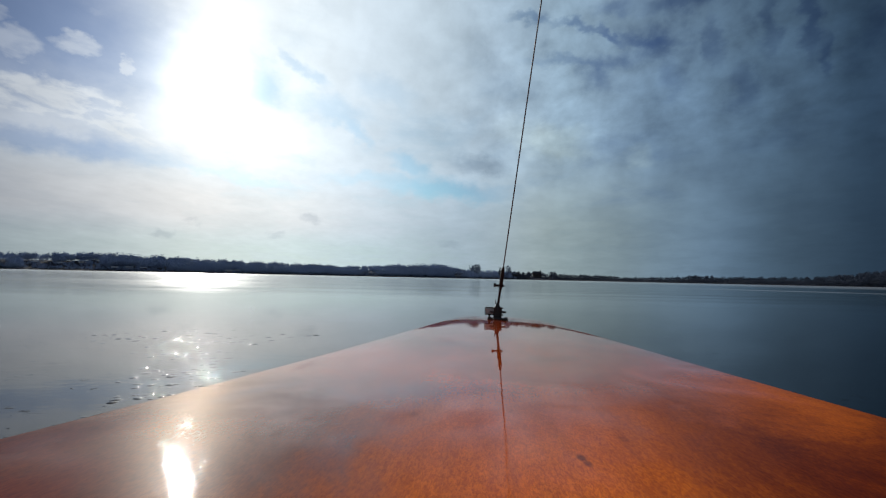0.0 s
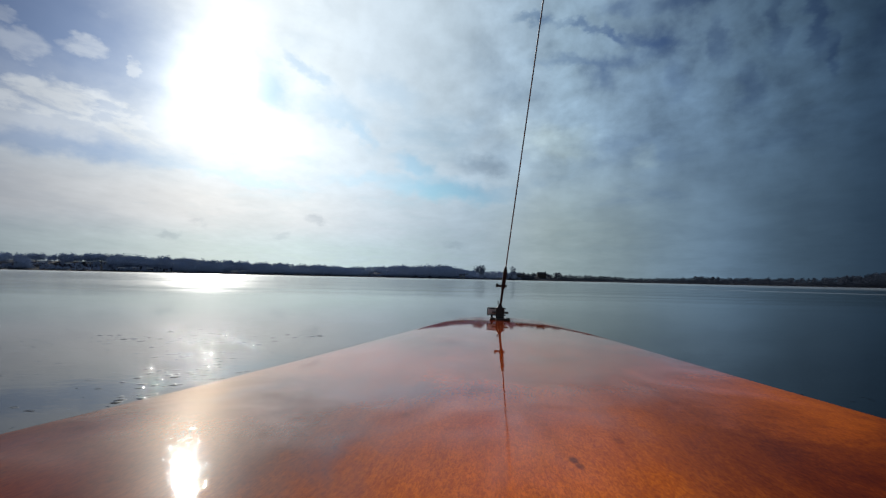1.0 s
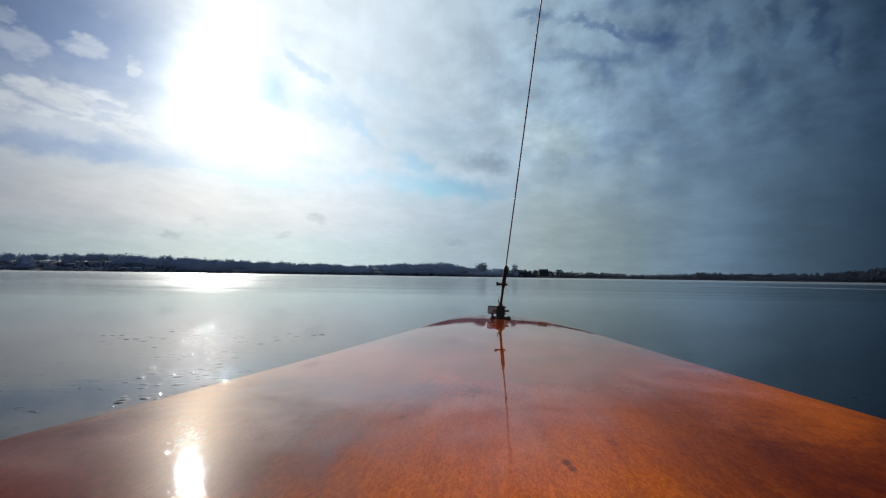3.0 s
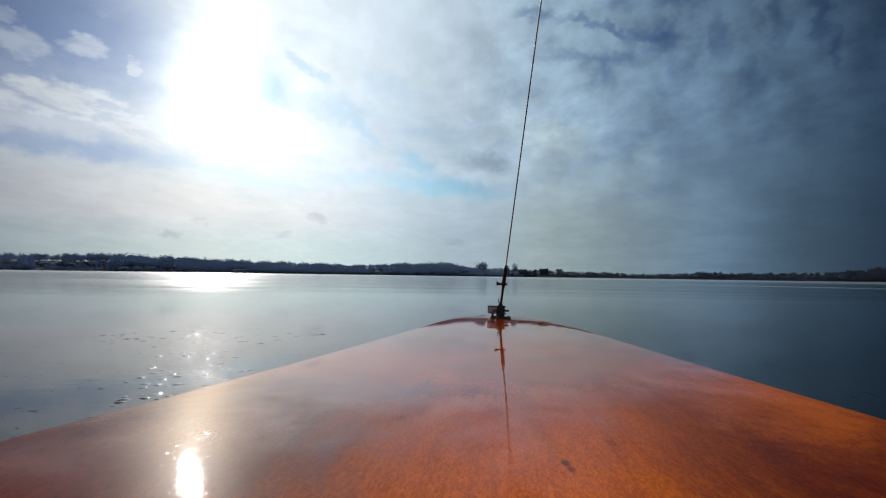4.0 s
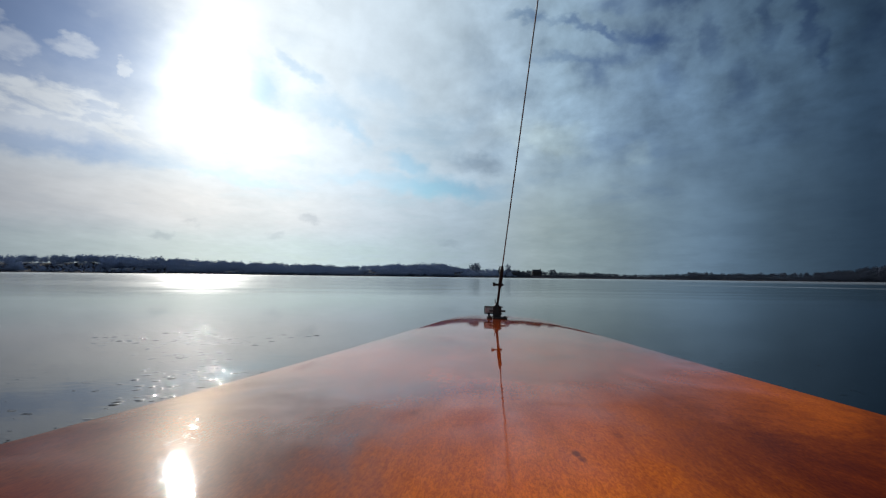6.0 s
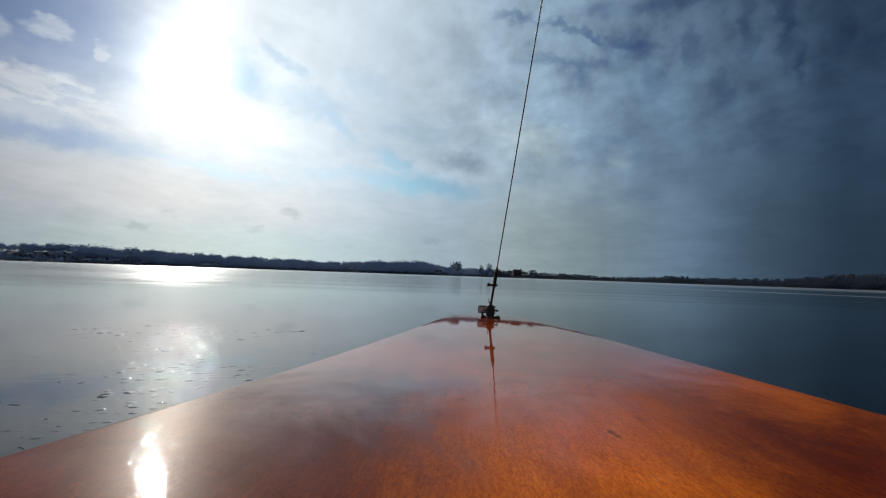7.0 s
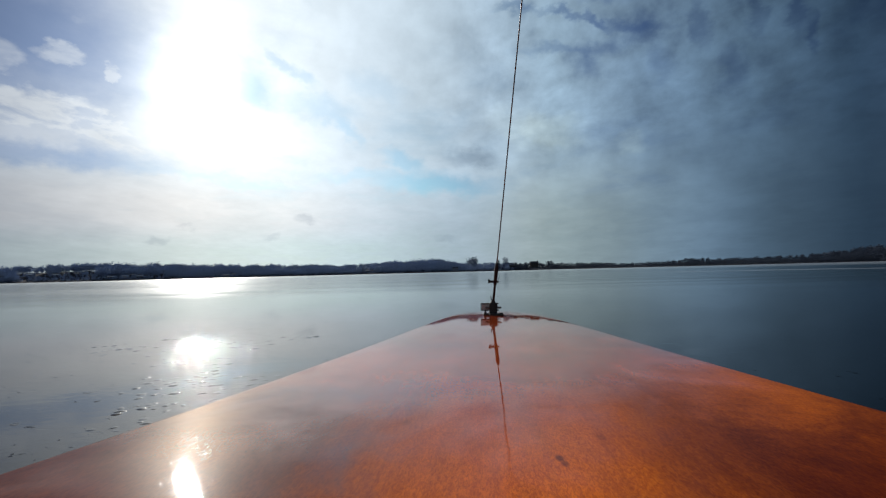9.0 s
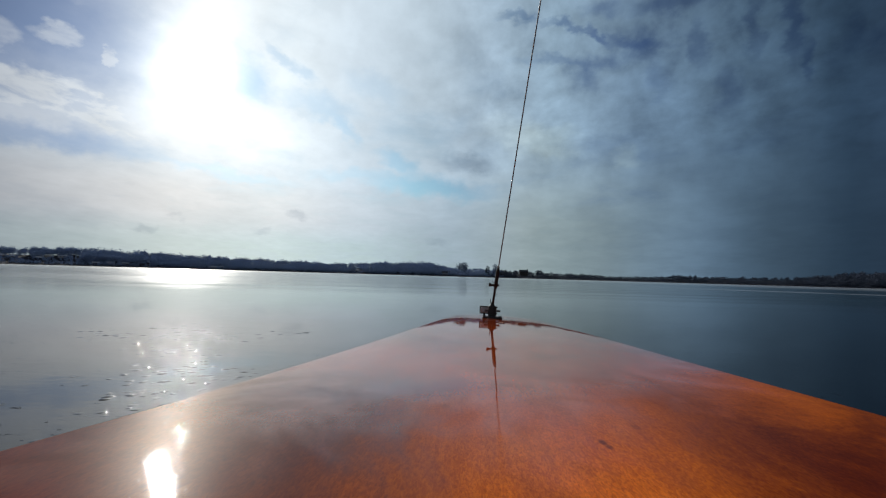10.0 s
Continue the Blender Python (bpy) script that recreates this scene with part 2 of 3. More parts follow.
def wood_material():
    """Varnished mahogany ply: short pores along the grain, cloudy figure, a gloss coat that is wet towards the bow."""
    m, n, p = material("varnished_mahogany")
    at = n.add("ShaderNodeTexCoord").outputs["Object"]
    xyz = n.add("ShaderNodeSeparateXYZ", {}, i0=at)
    across = n.math("ABSOLUTE", n.math("ADD", xyz.outputs[0], 0.018))
    along = xyz.outputs[1]
    pores = n.noise(n.stretch(at, 1300, 330, 60, 4), 1.0, 3, 0.6).outputs[0]
    grain = n.noise(n.stretch(at, 95, 9, 10, -3), 1.0, 6, 0.6, 0.9).outputs[0]
    cloudy = n.noise(n.stretch(at, 9, 7, 1), 1.0, 6, 0.62, 1.0).outputs[0]
    blotch = n.noise(n.stretch(at, 34, 30, 1), 1.0, 6, 0.68, 1.4).outputs[0]
    fleck = n.noise(n.stretch(at, 640, 210, 60, -5), 1.0, 4, 0.7, 0.7).outputs[0]
    tone = n.add("ShaderNodeValToRGB", {}, Fac=n.math("MULTIPLY_ADD", grain, 0.24, n.math("MULTIPLY_ADD", blotch, 0.26, n.math("MULTIPLY", cloudy, 0.50))))
    r = tone.color_ramp
    r.elements[0].position, r.elements[0].color = 0.32, rgb(0.28, 0.046, 0.0020)
    r.elements[1].position, r.elements[1].color = 0.66, rgb(0.96, 0.230, 0.0040)
    c = n.blend("MULTIPLY", n.step(pores, 0.42, 0.66, 0.0, 0.40), tone.outputs[0], rgb(0.42, 0.30, 0.28))
    c = n.mix(n.step(fleck, 0.38, 0.62), n.blend("MULTIPLY", 1.0, c, rgb(1.08, 1.14, 1.1)), n.blend("MULTIPLY", 1.0, c, rgb(0.82, 0.74, 0.7)))
    # corner dimming of the lens, put into the wood colour at the cockpit end's sides
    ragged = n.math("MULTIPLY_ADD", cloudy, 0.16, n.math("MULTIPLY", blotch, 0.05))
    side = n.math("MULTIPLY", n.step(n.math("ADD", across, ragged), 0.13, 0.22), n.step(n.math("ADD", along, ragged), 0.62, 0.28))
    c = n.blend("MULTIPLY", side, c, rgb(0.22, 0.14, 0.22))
    # a knot and a few small stains
    for x, y, rx, ry, k in ((0.003, 0.217, 0.0022, 0.0045, 0.85), (0.0045, 0.210, 0.0018, 0.004, 0.7), (-0.165, 0.30, 0.002, 0.003, 0.6), (0.03, 0.25, 0.003, 0.004, 0.35), (-0.08, 0.27, 0.003, 0.005, 0.3)):
        v = n.add("ShaderNodeVectorMath", {"operation": "SUBTRACT"}, i0=at, i1=(x, y, 0.0)).outputs[0]
        v = n.add("ShaderNodeVectorMath", {"operation": "LENGTH"}, i0=n.stretch(v, 1 / rx, 1 / ry, 0)).outputs["Value"]
        v = n.math("ADD", v, n.math("MULTIPLY_ADD", pores, 1.2, -0.6))
        c = n.blend("MULTIPLY", n.step(v, 1.3, 0.5, 0.0, k), c, rgb(0.22, 0.15, 0.2))
    # a film of melt water ahead darkens the wood; dull worn varnish behind its ragged edge
    shifted = n.math("MULTIPLY_ADD", n.math("MAXIMUM", xyz.outputs[0], -0.03), -1.15, along)
    wet = n.step(n.math("ADD", shifted, n.math("MULTIPLY_ADD", cloudy, 0.34, n.math("MULTIPLY_ADD", blotch, 0.06, -0.20))), 0.14, 0.38)
    n.feed(p.inputs["Coat Weight"], n.math("MULTIPLY_ADD", wet, 0.76, 0.24))
    c = n.blend("MULTIPLY", wet, c, rgb(0.84, 0.64, 0.74))
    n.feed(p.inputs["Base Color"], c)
    p.inputs["Roughness"].default_value = 0.36
    p.inputs["Specular IOR Level"].default_value = 0.0032
    p.inputs["Coat Tint"].default_value = rgb(0.84, 0.68, 0.46)
    p.inputs["Coat IOR"].default_value = 1.42
    smear = n.noise(n.stretch(at, 9, 5, 1), 1.0, 6, 0.65).outputs[0]
    n.feed(p.inputs["Coat Roughness"], n.math("MULTIPLY_ADD", wet, -0.014, n.step(smear, 0.3, 0.75, 0.028, 0.045)))
    ripple = n.noise(n.stretch(at, 30, 16, 1), 1.0, 4, 0.6).outputs[0]
    specks = n.step(n.noise(at, 280.0, 2, 0.5).outputs[0], 0.64, 0.70)
    ripple = n.math("MULTIPLY_ADD", specks, n.step(smear, 0.42, 0.62, 0.0, 0.8), ripple)
    ripple = n.math("MULTIPLY_ADD", n.math("MULTIPLY", fleck, n.math("SUBTRACT", 1.0, wet)), 0.25, ripple)
    n.feed(p.inputs["Coat Normal"], n.add("ShaderNodeBump", {}, Strength=0.055, Distance=0.002, Height=ripple))
    return m


def ice_material():
    """Lake ice: black and glassy close by, paler and greener far out, with frosted patches, ripple patches and long
    drift streaks.
    """
    m, n, p = material("lake_ice")
    at = n.add("ShaderNodeTexCoord").outputs["Object"]
    big = n.noise(n.stretch(at, 0.010, 0.040, 1, 6), 1.0, 6, 0.6, 0.5).outputs[0]
    mid = n.noise(n.stretch(at, 0.25, 0.8, 1, 8), 1.0, 6, 0.62, 0.4).outputs[0]
    veined = n.math("MULTIPLY_ADD", big, 0.6, n.math("MULTIPLY", mid, 0.4))
    frost = n.step(veined, 0.50, 0.70)
    dark = n.step(n.noise(n.stretch(at, 0.9, 5.0, 1, 4), 1.0, 4, 0.6, 0.6).outputs[0], 0.66, 0.72)
    # blown snow thickens towards the shores
    xyz = n.add("ShaderNodeSeparateXYZ", {}, i0=at)
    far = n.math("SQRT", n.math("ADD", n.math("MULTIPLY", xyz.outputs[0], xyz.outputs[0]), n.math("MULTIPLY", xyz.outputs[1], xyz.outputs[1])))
    drift = n.math("MULTIPLY", n.step(far, 50.0, 320.0), n.step(n.noise(n.stretch(at, 0.006, 0.030, 1, -4), 1.0, 5, 0.6).outputs[0], 0.36, 0.58))
    side = n.math("DIVIDE", xyz.outputs[0], far)
    drift = n.math("MAXIMUM", drift, n.math("MULTIPLY", n.step(far, 80.0, 150.0, 0.0, 0.6), n.step(side, 0.0, 0.15)))
    c = n.mix(frost, rgb(0.0015, 0.003, 0.004), rgb(0.005, 0.009, 0.010))
    wisp = n.step(n.noise(n.stretch(at, 0.45, 1.1, 1, 25), 1.0, 7, 0.66, 0.9).outputs[0], 0.56, 0.82)
    c = n.mix(wisp, c, rgb(0.026, 0.033, 0.038))
    c = n.blend("MULTIPLY", n.math("MULTIPLY", dark, 0.5), c, rgb(0.3, 0.3, 0.35))
    # paler and greener with distance from the lens
    far_tint = n.math("MULTIPLY", n.step(far, 4.0, 30.0), n.step(veined, 0.30, 0.65, 0.02, 0.07))
    c = n.mix(far_tint, c, rgb(0.19, 0.36, 0.35))
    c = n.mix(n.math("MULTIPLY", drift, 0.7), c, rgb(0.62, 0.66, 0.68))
    # a thin ridge of snow across the far reach
    ridge = n.math("MULTIPLY", n.math("MULTIPLY", n.step(far, 43.0, 45.0), n.step(far, 51.0, 48.0)), n.step(side, 0.10, 0.45))
    ridge = n.math("MULTIPLY", ridge, n.step(n.noise(n.stretch(at, 0.08, 0.16, 1), 1.0, 4, 0.6).outputs[0], 0.36, 0.52))
    c = n.mix(ridge, c, rgb(0.34, 0.38, 0.42))
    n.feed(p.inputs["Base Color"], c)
    rough = n.math("MULTIPLY_ADD", frost, 0.012, n.math("MULTIPLY_ADD", mid, 0.014, 0.026))
    streak = n.step(n.noise(n.stretch(at, 0.05, 0.5, 1, 3), 1.0, 5, 0.65).outputs[0], 0.46, 0.55, 0.070, 0.125)
    rough = n.math("ADD", rough, n.math("MULTIPLY", n.step(far, 5.0, 22.0), streak))
    n.feed(p.inputs["Coat Roughness"], n.math("MULTIPLY_ADD", drift, 0.08, rough))
    p.inputs["Roughness"].default_value = 0.5
    p.inputs["IOR"].default_value = 1.31
    p.inputs["Specular IOR Level"].default_value = 0.003
    p.inputs["Coat Weight"].default_value = 1.0
    p.inputs["Coat IOR"].default_value = 1.26
    # relief: a faint swell, patches of frozen ripples, chips and sparkling crystals
    swell = n.noise(n.stretch(at, 1.6, 3.4, 1, -8), 1.0, 3, 0.5).outputs[0]
    dash = n.noise(n.stretch(at, 5.0, 15.0, 1, 3), 1.0, 2, 0.5, 0.3).outputs[0]
    patchy = n.step(n.noise(n.stretch(at, 0.30, 0.55, 1, -15), 1.0, 5, 0.65).outputs[0], 0.46, 0.62)
    glint = n.noise(n.stretch(at, 24.0, 30.0, 1, -6), 1.0, 3, 0.55, 0.5).outputs[0]
    lively = n.math("MULTIPLY", n.step(n.noise(n.stretch(at, 0.8, 1.9, 1, 6), 1.0, 5, 0.65).outputs[0], 0.49, 0.60), n.step(far, 9.0, 3.5))
    chips = n.step(n.noise(n.stretch(at, 20.0, 30.0, 1, 12), 1.0, 2, 0.5).outputs[0], 0.66, 0.76)
    h = n.math("MULTIPLY", swell, 0.006)
    h = n.math("MULTIPLY_ADD", n.math("MULTIPLY", dash, n.math("MULTIPLY_ADD", patchy, 0.035, 0.003)), 1.0, h)
    h = n.math("MULTIPLY_ADD", n.math("MULTIPLY", dark, n.step(far, 9.0, 3.0)), -0.05, h)
    h = n.math("MULTIPLY_ADD", n.math("MULTIPLY", chips, n.math("MULTIPLY_ADD", lively, 0.25, 0.06)), 0.8, h)
    h = n.math("MULTIPLY_ADD", n.math("MULTIPLY", glint, n.math("MULTIPLY_ADD", lively, 0.03, 0.001)), 1.0, h)
    n.feed(p.inputs["Coat Normal"], n.add("ShaderNodeBump", {}, Strength=1.0, Distance=0.0105, Height=h))
    return m


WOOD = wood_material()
ICE = ice_material()
STEEL = plain("weathered_steel", (0.09, 0.085, 0.085), 0.5, 0.6, 0.3, 400, 0.1)
BRONZE = plain("tarnished_bronze", (0.013, 0.012, 0.012), 0.6, 0.2, 0.3, 300, 0.1)
WIRE = plain("galvanised_wire", (0.30, 0.30, 0.31), 0.45, 0.7, 0.2, 500)
NYLON = plain("grey_nylon", (0.42, 0.42, 0.42), 0.45, 0.0, 0.15, 200)
HULL = plain("hull_varnish", (0.20, 0.06, 0.02), 0.35, 0.0, 0.3, 20)
# dark scrub bark; on the right shore its darkness is lens dimming in the colour
DARK_DIMMED_BARK = plain("dark_dimmed_bark", (0.060, 0.074, 0.105), 0.9, 0.0, 0.35, 0.4)
# aerial haze over the far woods is mixed into this bark colour
HAZED_BARK = plain("hazed_winter_bark", (0.235, 0.305, 0.455), 0.9, 0.0, 0.35, 0.4)
# lone trees: the same blue haze in the colour, but weaker
HAZED_GREY_BARK = plain("hazed_tree_bark", (0.14, 0.175, 0.25), 0.9, 0.0, 0.35, 0.4)
EVERGREEN = plain("dark_evergreen", (0.025, 0.035, 0.028), 0.9, 0.0, 0.35, 0.4)
EARTH = plain("winter_heath", (0.026, 0.031, 0.044), 0.95, 0.0, 0.4, 0.05)
PLASTER = plain("pale_plaster", (0.36, 0.36, 0.37), 0.85, 0.0, 0.15, 0.8)
BRICK = plain("dark_brick", (0.034, 0.030, 0.030), 0.9, 0.0, 0.25, 1.5)
FRAME = plain("painted_frame", (0.08, 0.08, 0.08), 0.6, 0.0, 0.15, 1.0)
SLATE = plain("slate_roof", (0.045, 0.05, 0.06), 0.95, 0.0, 0.25, 1.2)
SNOWY = plain("snow_dusted_roof", (0.34, 0.37, 0.43), 0.9, 0.0, 0.1, 0.8)
PANE = plain("window_pane", (0.03, 0.035, 0.04), 0.08, 0.0, 0.1, 1.0)


# ---------------------------------------------------------------- mesh helpers
def link(name, bm, mat, smooth=False):
    me = bpy.data.meshes.new(name)
    bm.normal_update()
    bm.to_mesh(me)
    bm.free()
    me.materials.append(mat)
    if smooth:
        me.polygons.foreach_set("use_smooth", [True] * len(me.polygons))
    return new(name, me)


def part(name, bm, mat, parent, label="", smooth=False):
    ob = link(name, bm, mat, smooth)
    ob.parent = parent
    return tagged(ob, label)


def block(bm, lo, hi, bevel=0.0):
    """An axis-aligned block with softened edges."""
    c = [(a + b) / 2 for a, b in zip(lo, hi)]
    d = [b - a for a, b in zip(lo, hi)]
    r = bmesh.ops.create_cube(bm, size=1, matrix=Matrix.Translation(c) @ Matrix.Diagonal((*d, 1)))
    if bevel:
        edges = {e for v in r["verts"] for e in v.link_edges}
        bmesh.ops.bevel(bm, geom=list(edges), offset=bevel, segments=2, affect="EDGES", profile=0.5)
    return bm


def rod(bm, stops, sides=10):
    """A round bar through (point, radius) stops, capped."""
    rings = []
    for i, (p, r) in enumerate(stops):
        a = Vector(stops[max(i - 1, 0)][0])
        b = Vector(stops[min(i + 1, len(stops) - 1)][0])
        q = (b - a).to_track_quat("Z", "Y")
        rings.append([bm.verts.new(Vector(p) + q @ Vector((r * math.cos(k * math.tau / sides), r * math.sin(k * math.tau / sides), 0))) for k in range(sides)])
    for u, v in zip(rings, rings[1:]):
        for k in range(sides):
            bm.faces.new((u[k], u[(k + 1) % sides], v[(k + 1) % sides], v[k]))
    bm.faces.new(rings[0][::-1]), bm.faces.new(rings[-1])
    return bm


# ---------------------------------------------------------------- lake and shores
def shore_distance(az):
    """Metres from the middle of the lake to the waterline."""
    a = radians(az)
    return 690 + 110 * math.cos(a + 0.9) + 40 * math.sin(3 * a + 0.6) + 16 * math.sin(9 * a)


def bump_at(az, centre, width):
    return math.exp(-((az - centre) / width) ** 2)


SKYLINE = ((-180, -60, -43, -34, -28, -21.7, -18, -9.7, -3, 1, 3.8, 9.8, 14.4, 18, 23.5, 26.8, 27.8, 28.7, 30.0, 31.4, 38.4, 40.5, 43, 52, 70, 180),
           (16, 17, 19, 23.5, 21.5, 19, 18, 15.5, 21, 23, 14.5, 12, 9, 8.5, 6, 7, 8.0, 10.0, 9.5, 8, 9, 10.5, 15, 20, 15, 16))


def skyline(az):
    """Height in metres of land and trees together."""
    return float(np.interp((az + 180) % 360 - 180, *SKYLINE))


def rise(az):
    """Height in metres of the land behind the waterline."""
    return 0.58 * skyline(az)


def polar(r, az, z=0.0):
    a = radians(az)
    return Vector((r * math.sin(a), r * math.cos(a), z))


def ground_height(r, az):
    d = r - shore_distance(az)
    if d < 0:
        return -0.5
    t = min(d / 90, 1)
    return min(d * 0.25, 0.9) + rise(az) * t * t * (3 - 2 * t) + 16 * bump_at(az, 47, 5) * min(max((d - 200) / 300, 0), 1)


def build_ice():
    bm = bmesh.new()
    rings = [0.6, 1.5, 4, 10, 30, 90, 250, 600, 1300]
    prev = None
    mid = bm.verts.new((0, 0, 0))
    for r in rings:
        ring = [bm.verts.new(polar(r, k * 7.5)) for k in range(48)]
        for k in range(48):
            if prev:
                bm.faces.new((prev[k], ring[k], ring[(k + 1) % 48], prev[(k + 1) % 48]))
            else:
                bm.faces.new((mid, ring[k], ring[(k + 1) % 48]))
        prev = ring
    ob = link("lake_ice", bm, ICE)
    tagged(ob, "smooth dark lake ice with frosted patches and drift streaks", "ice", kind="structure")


def build_ripples():
    """A long patch of frozen cat's-paws on the sunny side: low glassy humps in loose clusters."""
    rng = np.random.default_rng(12)
    sun = np.array([math.sin(math.radians(SUN_AZ)), math.cos(math.radians(SUN_AZ))])
    right = np.array([sun[1], -sun[0]])
    verts, faces = [], []
    sides, rings = 10, (1.0, 0.72, 0.40)
    for _ in range(42):
        v = rng.uniform(1.7, 4.8)
        u = rng.normal() * (0.03 + 0.075 * v)
        for _ in range(rng.integers(3, 12)):
            c = sun * (v + rng.normal() * 0.13) + right * (u + rng.normal() * 0.10)
            size = 0.42 + 0.14 * v
            a, b = size * rng.uniform(0.012, 0.034), size * rng.uniform(0.014, 0.040)
            h = 0.5 * min(a, b) * rng.uniform(0.06, 0.36)
            turn = rng.normal() * 0.35
            start = len(verts)
            for q in rings:
                for k in range(sides):
                    t = k * math.tau / sides
                    wob = 1 + 0.12 * math.sin(3 * t + v * 9)
                    x, y = a * q * wob * math.cos(t), b * q * wob * math.sin(t)
                    p = c + right * (x * math.cos(turn) - y * math.sin(turn)) + sun * (x * math.sin(turn) + y * math.cos(turn))
                    verts.append((p[0], p[1], h * (1 - q * q) - 0.0002))
            verts.append((c[0], c[1], h - 0.0002))
            for g in range(2):
                o = start + g * sides
                faces += [(o + k, o + (k + 1) % sides, o + sides + (k + 1) % sides, o + sides + k) for k in range(sides)]
            o = start + 2 * sides
            faces += [(o + k, o + (k + 1) % sides, o + sides) for k in range(sides)]
    me = bpy.data.meshes.new("frozen_ripples")
    me.from_pydata(verts, [], faces)
    me.materials.append(ICE)
    me.shade_smooth()
    tagged(new("frozen_ripples", me), "low glassy humps of frozen ripples on the black ice", "ice ripples", kind="stuff")


def build_land():
    bm = bmesh.new()
    prev = None
    for k in range(240):
        az = k * 1.5
        d0 = shore_distance(az)
        col = [bm.verts.new(polar(d0 + d, az, ground_height(d0 + d, az) if d > 0 else -0.5)) for d in (-4, 0.5, 3, 12, 30, 60, 95, 200, 500, 1200, 3800)]
        if prev:
            for i in range(len(col) - 1):
                bm.faces.new((prev[i], prev[i + 1], col[i + 1], col[i]))
        else:
            first = col
        prev = col
    for i in range(len(col) - 1):
        bm.faces.new((prev[i], prev[i + 1], first[i + 1], first[i]))
    bmesh.ops.recalc_face_normals(bm, faces=bm.faces)
    ob = link("ground", bm, EARTH, True)
    tagged(ob, "low heath-brown lake shore rising to gentle hills", "shore", kind="structure")


def twig_cloud(rng, height, spread, base, clumps, blades, lean=0.0):
    """Bare crown: thin slivers that fan out from many clump centres. Returns triangles (n, 3, 3)."""
    tris = []
    for _ in range(clumps):
        while True:
            u = rng.uniform(-1, 1, 3)
            if u @ u < 1:
                break
        c = np.array([u[0] * spread, u[1] * spread, base + (height - base) * (0.5 + 0.5 * u[2])])
        s = spread * rng.uniform(0.22, 0.42)
        for _ in range(blades):
            d = rng.normal(size=3)
            d[2] = 0.7 * abs(d[2]) + 0.05
            d *= s / np.linalg.norm(d)
            side = np.cross(d, rng.normal(size=3))
            side *= s * rng.uniform(0.10, 0.22) / (np.linalg.norm(side) + 1e-6)
            o = c + rng.normal(size=3) * s * 0.45
            tris.append((o - side, o + side, o + d))
    return np.array(tris)


def trunk_tris(height, radius, sides=5):
    out = []
    for k in range(sides):
        a, b = k * math.tau / sides, (k + 1) * math.tau / sides
        p, q = np.array([math.cos(a), math.sin(a), 0]), np.array([math.cos(b), math.sin(b), 0])
        up = np.array([0, 0, height])
        out += [(p * radius, q * radius, q * radius * 0.4 + up), (p * radius, q * radius * 0.4 + up, p * radius * 0.4 + up)]
    return np.array(out)


def soup(name, tris, mat):
    v = tris.reshape(-1, 3)
    me = bpy.data.meshes.new(name)
    me.from_pydata(v.tolist(), [], np.arange(len(v)).reshape(-1, 3).tolist())
    me.materials.append(mat)
    return new(name, me)


# azimuth, metres behind the waterline, width, of the low houses on the slope
LOW_HOUSES = ((-42.0, 40, 10), (-39.5, 48, 9), (-37.6, 44, 12), (-36.0, 58, 13), (-35.2, 62, 8), (-33.4, 20, 12), (-32.2, 24, 13),
              (-31.0, 22, 11), (-29.6, 18, 9), (-23.0, 16, 14), (-22.2, 20, 8), (-7.5, 26, 9))


def clearing(az, d):
    """Trees in front of a house stay low."""
    if 11.5 < az < 13.4 and d < 60:
        return 0.4
    for a, b, w in LOW_HOUSES:
        if abs(az - a) < 0.09 * w and d < b + 6:
            return 0.42
    return 1.0


def canopy(az):
    """Height in metres of the trees along the shore."""
    lumps = math.sin(az * 5.3 + 1.0) * math.sin(az * 2.1) + 0.6 * math.sin(az * 11.7 + 0.4)
    return 0.50 * skyline(az) * (1 + (0.07 if az < 8 else 0.15) * lumps)


